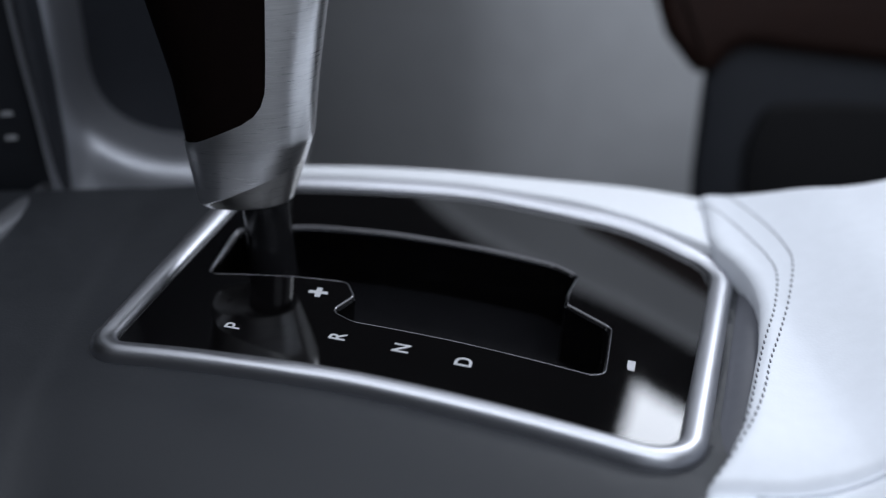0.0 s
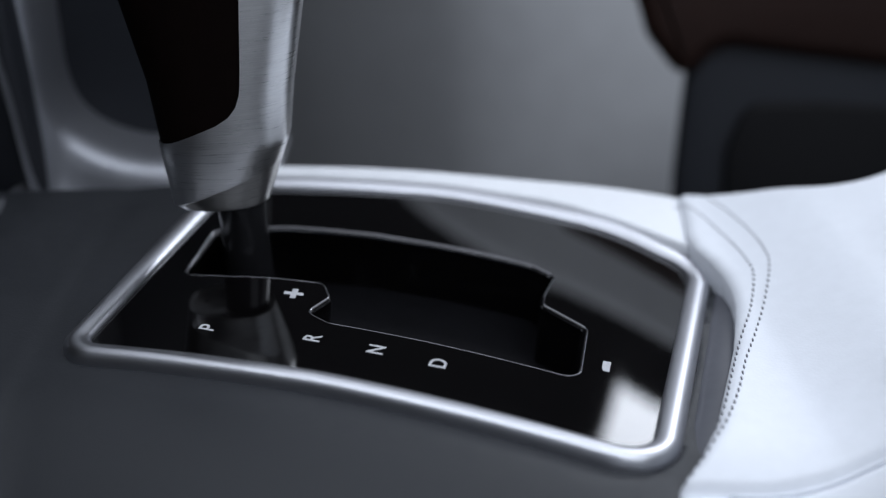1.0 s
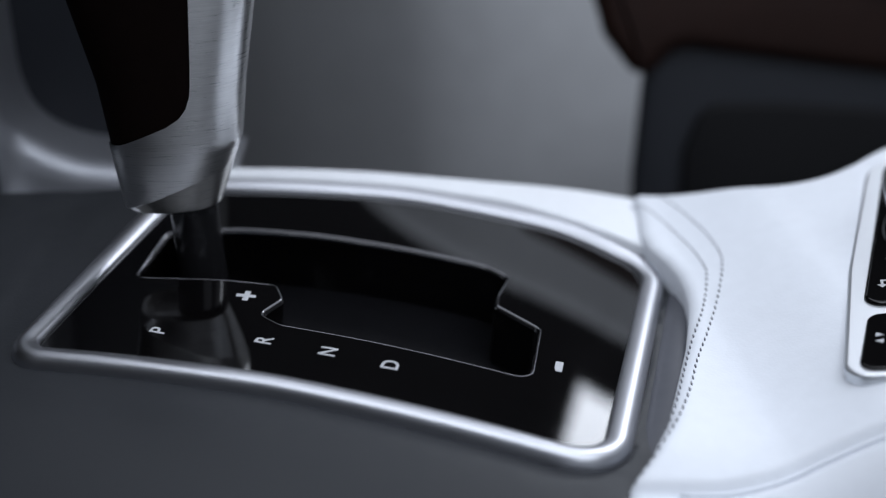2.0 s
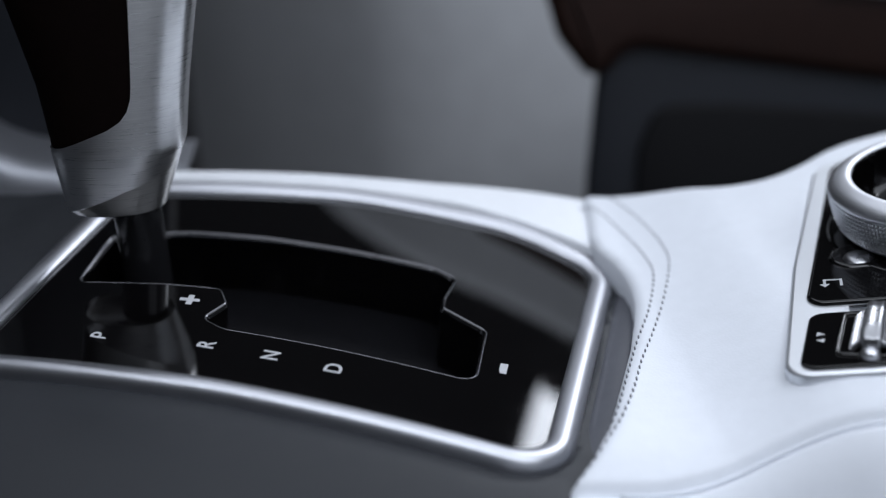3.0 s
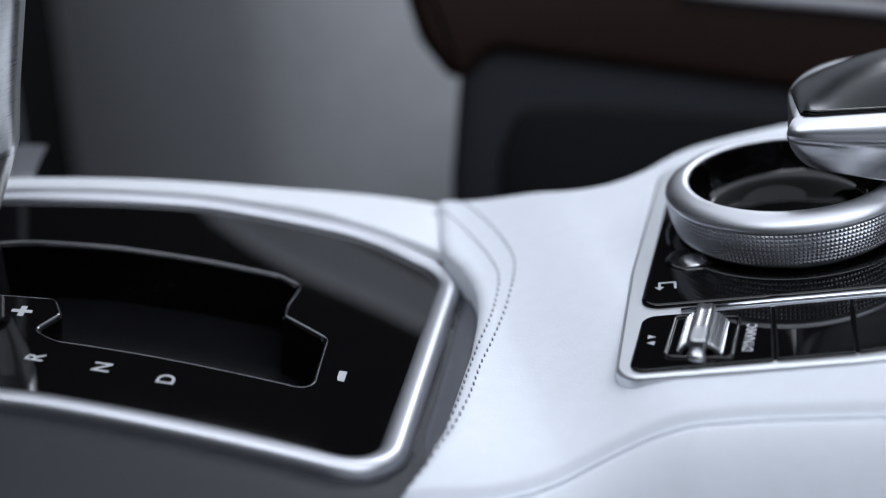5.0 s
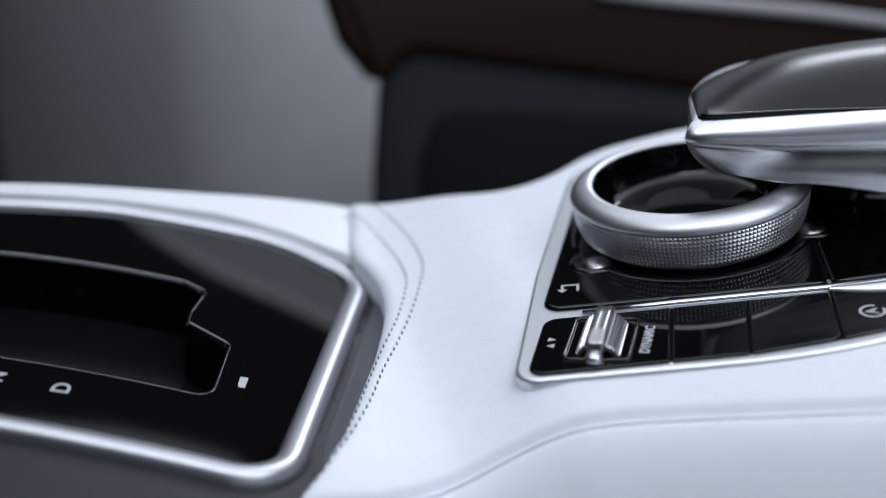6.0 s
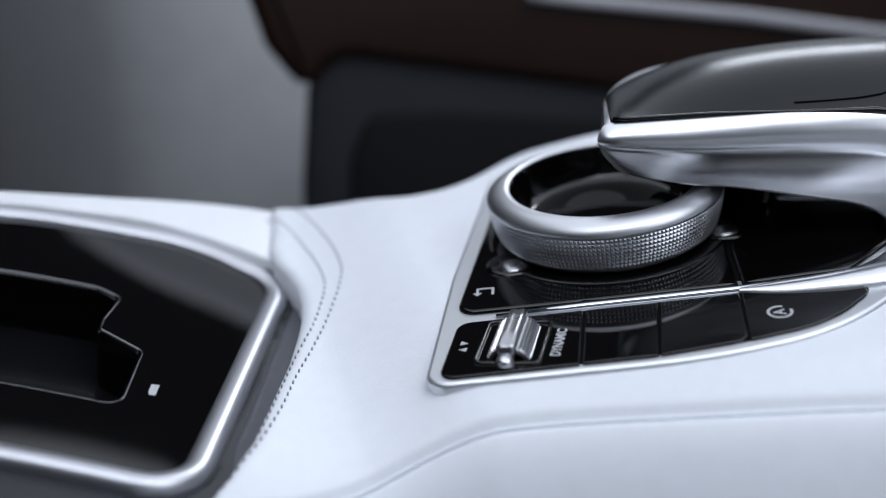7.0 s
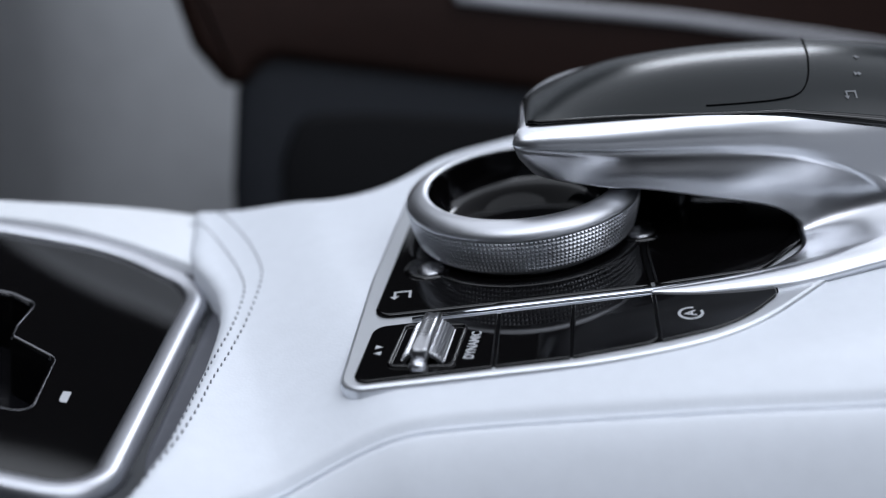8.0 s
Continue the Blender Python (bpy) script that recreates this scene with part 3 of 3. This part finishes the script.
ring = part("ring", skin(ring_loops([(20, 0.9), (24.4, 1.0), (25.3, 1.15), (25.8, 1.5), (26.1, 2.0), (27.5, 6.2), (28.1, 10.6), (28.45, 10.8), (28.5, 11.2), (28.2, 12.0), (27.5, 12.8), (26.5, 13.5), (25.3, 14.0), (24.2, 14.2), (23.3, 14.15), (22.8, 13.75)])), KNOB, knob, "satin aluminium ring")
part("bowl", skin(ring_loops([(22.9, 13.85), (22.6, 13.6), (22.4, 13.1), (21.8, 11.2), (20.8, 8.8), (19.7, 6.9), (18.9, 6.0), (17.6, 5.5), (9, 5.4), (0.01, 5.4)])), PIANO, knob, "glossy black bowl inside the ring")


def knurl(r0, r1, w0, w1, rows_n, cols):
    """A flaring band of small four-sided points."""
    bm = bmesh.new()
    for i in range(rows_n):
        wa, wb = w0 + (w1 - w0) * i / rows_n, w0 + (w1 - w0) * (i + 1) / rows_n
        ra, rb = (r0 + (r1 - r0) * t + 1.4 * t * (1 - t) for t in (i / rows_n, (i + 1) / rows_n))
        rm, wm = (ra + rb) / 2 + 0.34, (wa + wb) / 2
        for k in range(cols):
            a0, a1 = 2 * math.pi * k / cols, 2 * math.pi * (k + 1) / cols
            am = (a0 + a1) / 2
            base = [bm.verts.new((r * math.cos(a) * MM, r * math.sin(a) * MM, w * MM)) for r, a, w in ((ra, a0, wa), (ra, a1, wa), (rb, a1, wb), (rb, a0, wb))]
            tip = [bm.verts.new((rm * math.cos(am + da) * MM, rm * math.sin(am + da) * MM, (wm + dw) * MM)) for da, dw in ((-0.005, -0.12), (0.005, -0.12), (0.005, 0.12), (-0.005, 0.12))]
            bm.faces.new(tip)
            for j in range(4):
                bm.faces.new((base[j], base[(j + 1) % 4], tip[(j + 1) % 4], tip[j]))
    return bm


part("grip_band", knurl(26.1, 28.0, 2.1, 10.4, 8, 176), KNURL, ring, "finely knurled grip band", False)
part("base", skin(ring_loops([(24.0, 0), (24.0, 1.2), (22, 1.3)])), PIANO, knob, "black base")

# ---- palm rest ----
palm = thing("palm_rest", POD, "chrome palm rest with a dark glass touch surface over the knob", "palm rest")
W_NEAR = [(-3, 34.6), (17, 34.5), (38, 33.3), (50, 32.2), (73, 29.8), (93, 25.3), (125, 16), (190, 2)]
W_CREST = [(-3, 33), (20, 35.0), (27, 36.0), (35, 38.2), (48, 40.2), (62, 40.6), (75, 40.0), (93, 38.4), (110, 34.9), (150, 24), (190, 12)]


def palm_edges(s):
    """Near and far edge of the rest in plan, s millimetres behind its tip, drawn in towards the nose."""
    k = min(1.0, max(0.0, s / 5.0))
    pull = 0.06 * (1 - math.sqrt(max(0.0, 1 - (1 - k) ** 2)))
    q = min(1.0, max(0.0, s / 22.0))
    reach = 0.34 + 0.66 * math.sqrt(max(0.0, 1 - (1 - q) ** 2))
    near, far = Vector((16.2 + 0.959 * s, 20.2 - 0.283 * s)), Vector((29 + 0.985 * s, 62 - 0.15 * s))
    span = far - near
    return near + span * pull, near + span * reach


# The shell is one band bent like a hook: along the arm, round the heel and back along the tongue.
# Its three guide lines: the edge beside the glass, the crease or ridge, and the edge of the finger opening.
RAIL_GLASS = [(16.8, 22.4, 33.7), (20, 20.6, 33.9), (32.6, 16.9, 33.4), (45, 13.2, 32.8), (58, 9.4, 32.0), (76, 4.2, 29.8), (100, -3, 24.0), (124, -10, 15.0), (126, -16, 5.5), (105, -18, 1.6), (80, -18.2, 1.0), (60, -17.4, 0.9), (44, -12.6, 0.8), (34, -7.2, 0.8)]
RAIL_CREASE = [(15.0, 21.4, 29.2), (17.8, 18.8, 28.2), (32, 14.0, 25.9), (45, 10.2, 24.3), (58.5, 6.3, 22.9), (73, 2.0, 21.0), (86, -2.5, 16.0), (93, -7.0, 10.5), (91, -12, 6.0), (82, -14.2, 3.8), (70, -13.8, 3.1), (55, -12.6, 2.6), (43, -9.6, 1.9), (34, -6.4, 1.3)]
RAIL_OPENING = [(17.6, 23.4, 24.4), (20.4, 20.7, 21.5), (32, 17.3, 17.7), (44.7, 13.5, 15.1), (57.3, 9.8, 11.6), (69.9, 5.8, 8.1), (74.4, 2.4, 4.7), (74.4, 0.2, 2.3), (71.5, -4.4, 1.8), (66, -7.8, 1.6), (58.5, -9.8, 1.5), (48, -8.6, 1.4), (41, -7.0, 1.2), (34, -5.6, 1.0)]
BULGE_OUT = [1.6, 1.9, 2.0, 2.0, 1.9, 1.4, 0.2, -0.8, -0.4, 0.5, 0.7, 0.7, 0.5, 0.2]
BULGE_IN = [0.5, 0.2, -0.8, -1.0, -1.2, -1.8, -2.0, -1.2, -0.3, 0.4, 0.5, 0.5, 0.4, 0.1]
FINE = 7


def palm_loops():
    """Closed loops of the shell, station by station."""
    rails = [[Vector(p) for p in spline(r, FINE)] for r in (RAIL_GLASS, RAIL_CREASE, RAIL_OPENING)]
    count = len(rails[0])
    loops = []
    for j in range(count):
        o, m, i = (r[j] for r in rails)
        before, after = rails[1][max(0, j - 1)], rails[1][min(count - 1, j + 1)]
        out = (i - o).cross(after - before).normalized()
        st = j / FINE
        b1, b2 = (float(np.interp(st, range(len(b)), b)) for b in (BULGE_OUT, BULGE_IN))
        pts = [o + (m - o) * t + out * b1 * 4 * t * (1 - t) for t in (0, 0.06, 0.14, 0.25, 0.38, 0.5, 0.62, 0.75, 0.86, 0.94)]
        pts += [m + (i - m) * t + out * b2 * 4 * t * (1 - t) for t in (0, 0.07, 0.16, 0.28, 0.4, 0.52, 0.64, 0.76, 0.87, 0.95, 1)]
        n, f = palm_edges(max(0.0, (o.x - 16.8) / 0.959))
        ax = (f - n) / (f - n).length
        wid = (f - n).length
        arm = [(0.12, i.z - 0.8), (0.5, i.z - 0.3), (0.85, i.z), (1.01, m.z), (1.02, o.z - 3), (1.0, o.z - 1.5), (0.96, o.z - 1.2)]
        arm = [Vector((i.x + ax.x * wid * d, i.y + ax.y * wid * d, w)) for d, w in arm]
        low = Vector((0, 0, -1.5))
        foot = [i + low * 0.6] + [i + (o - i) * t + low for t in (0.1, 0.25, 0.45, 0.65, 0.85, 1)]
        k = smooth(6.0, 8.0, st)
        loops.append([tuple(p) for p in pts] + [tuple(a.lerp(b, k)) for a, b in zip(arm, foot)])
    return loops


def palm_top(s, m=13, lower=0.0):
    n, f = palm_edges(s)
    ax = (f - n) / (f - n).length
    wid = (f - n).length
    wn = lerp_table(W_NEAR, n.x)
    wc = max(wn + 0.6, lerp_table(W_CREST, (n.x + f.x) / 2))
    rise = (wc - wn) * (0.15 + 0.85 * math.sqrt(max(0.0, 1 - (1 - min(1.0, s / 24.0)) ** 2)))
    out = []
    for i in range(m):
        t = i / (m - 1)
        d = 2.0 + (wid - 4.0) * t
        out.append((n.x + ax.x * d, n.y + ax.y * d, wn - 1.6 * t + 0.1 + rise * (1 - abs(2 * t - 1) ** 2.3) - lower))
    return out


SS = [0, 0.6, 1.4, 2.5, 4, 6, 8] + [11 + 3 * i for i in range(30)] + [106, 115, 130, 160]


part("pedestal", plate(fillet([(54, 18, 5), (77, 7, 8), (112, 10, 8), (112, 58, 8), (40, 62, 8), (50, 36, 20)]), [], 12.0, 11.0, flat, 4.0, 1.5), PIANO, palm, "black pedestal under the palm rest")


def fair(values, n=2):
    """Loops smoothed along the length."""
    for _ in range(n):
        values = [values[0]] + [[tuple((a[k] + 2 * b[k] + c[k]) / 4 for k in range(3)) for a, b, c in zip(p, q, r)] for p, q, r in zip(values, values[1:], values[2:])] + [values[-1]]
    return values


body_rows = palm_loops()
c0 = [sum(p[k] for p in body_rows[0]) / len(body_rows[0]) for k in range(3)]
nose_rows = [[tuple(c0[k] + (p[k] - c0[k]) * f - ((1.2, 1.0)[k] if k < 2 else 0) * (1 - f) for k in range(3)) for p in body_rows[0]] for f in (0.02, 0.55, 0.85, 0.96)]
part("shell", skin(nose_rows + body_rows, True), SATIN, palm, "satin chrome shell")
top_rows = [palm_top(s) for s in [1.6] + SS[4:]]
top_rows = top_rows[:4] + fair(top_rows[4:], 5)
first = [(x - 0.3, y, z - 1.4) for x, y, z in top_rows[0]]
glass = part("touch_surface", skin([first] + top_rows, False), GLASS, palm, "dark glass touch surface")

seal = []
for s in [2.0 + 3 * i for i in range(34)]:
    n, f = palm_edges(s)
    ax = (f - n) / (f - n).length
    seal.append((n.x + ax.x * 1.75, n.y + ax.y * 1.75, lerp_table(W_NEAR, n.x) + 0.3))
part("glass_seal", tube(seal, [0.5 + 0.9 * smooth(12, 26, k) for k in range(len(seal))], 10), PIANO, glass, "thin black seal along the glass")


def on_glass(s, i):
    """A place on the touch surface, i steps of 24 across it, and the turn that lays print on it."""
    i = min(23.0, max(1.0, i))
    across = lambda row, k: Vector(row[int(k)]).lerp(Vector(row[min(24, int(k) + 1)]), k - int(k))
    row, nxt = palm_top(s, 25), palm_top(s + 1, 25)
    p = across(row, i)
    ev, eu = (across(row, i + 1) - across(row, i - 1)).normalized(), (across(nxt, i) - p).normalized()
    nz = eu.cross(ev).normalized()
    eu = ev.cross(nz)
    m = Matrix((eu, ev, nz)).transposed().to_4x4()
    return Matrix.Translation((p + nz * 0.12) * MM) @ m


STAR = [[(-1.2, -0.3), (1.2, -0.3), (1.2, 0.3), (-1.2, 0.3)], [(-0.3, 0.3), (0.3, 0.3), (0.3, 1.2), (-0.3, 1.2)], [(-0.3, -1.2), (0.3, -1.2), (0.3, -0.3), (-0.3, -0.3)]]
SKIP = [[(-1.4, -1.1), (-1.4, 1.1), (0, 0)], [(0.1, -1.1), (0.1, 1.1), (1.5, 0)]]
for shape, s_, i, lab in ((STAR, 79.5, 8, "white printed star mark"), (SKIP, 78, 5, "white printed skip mark"), (ARROW, 75, 2.4, "white printed return arrow")):
    ob = poly_print(glass, shape, on_glass(s_, i), lab, FAINT)
    ob.scale = (0.6, 0.6, 0.6)
JOINT = [(73, 21, 0), (71.5, 17, 0), (69.5, 12, 0), (68, 7.5, 0), (66, 4.0, 0), (63, 2.2, 0), (58, 1.5, 0), (50, 1.2, 0), (42, 1.05, 0)]
groove = [on_glass(a, b).translation / MM for a, b, _ in spline(JOINT, 5)]
part("glass_joint", tube(groove, [0.2] * len(groove), 8, 0.5), POCKET, glass, "dark joint round the touch pad")

# ---- passenger side: seat and footwell ----
seat = thing("passenger_seat", Matrix.Translation((0, 0.2, 0)), "brown leather passenger seat with dark plastic side cover", "seat")


def slab(outline, thick, r, lean=0.0):
    """An upright rounded slab: outline in (x, z) millimetres, front face at y = 0."""
    loops = []
    for d, y in ((-r, 0), (-0.5 * r, 0.13 * r), (-0.13 * r, 0.5 * r), (0, r), (0, thick)):
        loops.append([(x + lean * y, y, z) for x, z in grow(outline, d)])
    bm = skin(loops)
    vs = set(v for v in bm.verts if abs(v.co.y) < 1e-7)
    bmesh.ops.contextual_create(bm, geom=[e for e in bm.edges if all(v in vs for v in e.verts)])
    bmesh.ops.recalc_face_normals(bm, faces=bm.faces)
    return bm


part("side_cover", slab(fillet([(101.5, 100, 4), (700, 100, 4), (700, 486, 10), (300, 496, 60), (170, 507, 30), (120, 516, 10), (106, 494, 8), (103, 455, 30)]), 55, 5, 0.4), SIDE, seat, "dark grey plastic side cover")
part("side_pocket", slab(fillet([(123, 300, 5), (600, 300, 5), (600, 455, 10), (230, 474, 60), (160, 482, 30), (131, 483, 10), (124, 465, 10)]), 6, 1.5), WELL, seat, "black recessed panel").location = (0, -0.004, 0)
part("cushion", slab(fillet([(104, 491, 8), (118, 505, 12), (180, 494, 60), (700, 402, 10), (700, 556, 12), (79, 556, 8), (82, 535, 20), (89, 511, 12)]), 66, 9, 0.4), SEAT, seat, "brown leather cushion").location = (0, -0.006, 0)
part("piping", tube([(190, -8, 528.5), (214, -8, 525), (280, -8, 517), (350, -8, 506), (450, -8, 488)], [2.6] * 5, 12), PIPING, seat, "pale piping")

# curved footwell side
bm = bmesh.new()
line = [(0.138 + 0.13 * math.sin(radians(a)), 0.53 - 0.13 * math.cos(radians(a))) for a in steps(-64, 9, 3)]
line = [(line[0][0] - 0.153, line[0][1] + 0.315), *line, (0.5, 0.437), (0.9, 0.48)]
rows = [[bm.verts.new((x, y, z)) for z in [0.1, 0.3, 0.45, 0.6, 0.665]] + [bm.verts.new((x, y + 0.010, 0.682)), bm.verts.new((x, y + 0.06, 0.69))] for x, y in line]
for a, b in zip(rows, rows[1:]):
    for i in range(len(a) - 1):
        bm.faces.new((a[i], b[i], b[i + 1], a[i + 1]))
tagged(part("footwell_panel", bm, PANEL, None), "grey carpeted footwell side panel beyond the console", "panel", kind="structure")

# ---- dashboard trim beside the lever ----
dash = thing("dashboard_trim", Matrix(), "silver grey dashboard trim round a black storage recess", "dashboard")
I_LINE = [(-34, 0, 501.5), (-52, 0, 503.0), (-68, 0, 504.0), (-83, 0, 506.5), (-94.5, 0, 513), (-100, 0, 524), (-100.5, 0, 545), (-98.5, 0, 610)]
O_LINE = [(-34, 0, 496.0), (-52, 0, 494.0), (-68, 0, 492.0), (-90, 0, 491), (-101, 0, 499), (-104.5, 0, 528), (-106.5, 0, 555), (-108, 0, 610)]
inner, outer = spline(I_LINE, 8), spline(O_LINE, 8)
band = []
for t, y in ((0.0, 128), (-0.02, 106), (0.06, 101), (0.2, 98.5), (0.45, 97), (0.75, 95), (1.0, 91), (1.05, 80)):
    band.append([(a[0] + (b[0] - a[0]) * t, y, a[2] + (b[2] - a[2]) * t) for a, b in zip(inner, outer)])
part("bezel", skin(band, False), SILVER, dash, "silver grey bezel")
part("recess", slab(fillet([(-130, 480, 3), (-42, 480, 3), (-42, 640, 3), (-130, 640, 3)]), 15, 2), SIDE, dash, "black storage recess").location = (0, 0.126, 0)
part("side_panel", slab(fillet([(-220, 480, 3), (-100.5, 480, 3), (-102.5, 528, 20), (-106, 640, 3), (-220, 640, 3)]), 40, 3), SIDE, dash, "dark side panel with buttons").location = (0, 0.085, 0)
for z in (519.0, 526.0):
    ob = bar_print(dash, -113.5, 84.5, z, [(0, 0, 3.2, 1.3)], 0, "pale button marking bar")
    ob.rotation_euler = (radians(90), 0, 0)
part("edge_trim", tube([(-112, 10, 509), (-109.5, 40, 506), (-107.5, 70, 503.5), (-105.5, 96, 501.5)], [4.2, 4.0, 3.6, 2.8], 16, 0.8), SILVER, dash, "silver edge trim")

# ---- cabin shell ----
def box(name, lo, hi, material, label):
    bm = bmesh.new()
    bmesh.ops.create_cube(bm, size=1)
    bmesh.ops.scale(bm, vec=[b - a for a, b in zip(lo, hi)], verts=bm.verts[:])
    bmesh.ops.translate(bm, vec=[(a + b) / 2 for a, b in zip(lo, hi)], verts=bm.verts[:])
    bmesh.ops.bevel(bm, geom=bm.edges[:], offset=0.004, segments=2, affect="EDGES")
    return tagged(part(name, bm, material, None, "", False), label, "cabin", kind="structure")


box("floor", (-1.2, -1.0, 0.06), (1.6, 1.0, 0.10), CARPET, "grey carpeted cabin floor")
box("wall_front", (-0.9, -1.0, 0.1), (-0.86, 1.0, 1.0), CABIN, "dark bulkhead behind the dashboard")
box("wall_back", (1.5, -1.0, 0.1), (1.54, 1.0, 1.3), CABIN, "dark cabin rear wall")
box("wall_passenger", (-0.86, 0.96, 0.1), (1.5, 1.0, 1.3), CABIN, "dark passenger side wall")
# Added reflector: brightens the lever collar and other metal facing it.
box("wall_driver", (-0.86, -1.0, 0.1), (1.5, -0.96, 0.85), BOUNCE, "unseen pale driver side wall, added to bounce light")
# Unseen block added to shade the footwell's left and darken the chrome's reflections.
box("dashboard", (-0.86, -0.9, 0.70), (-0.22, 0.95, 0.93), CABIN, "unseen dark block above the footwell, added for shade")
# Out of view; only keeps light off the dark leather's left end.
box("driver_shade_block", (-0.86, -0.9, 0.42), (-0.16, -0.04, 0.695), CABIN, "unseen dark block on the driver side, added for shade")
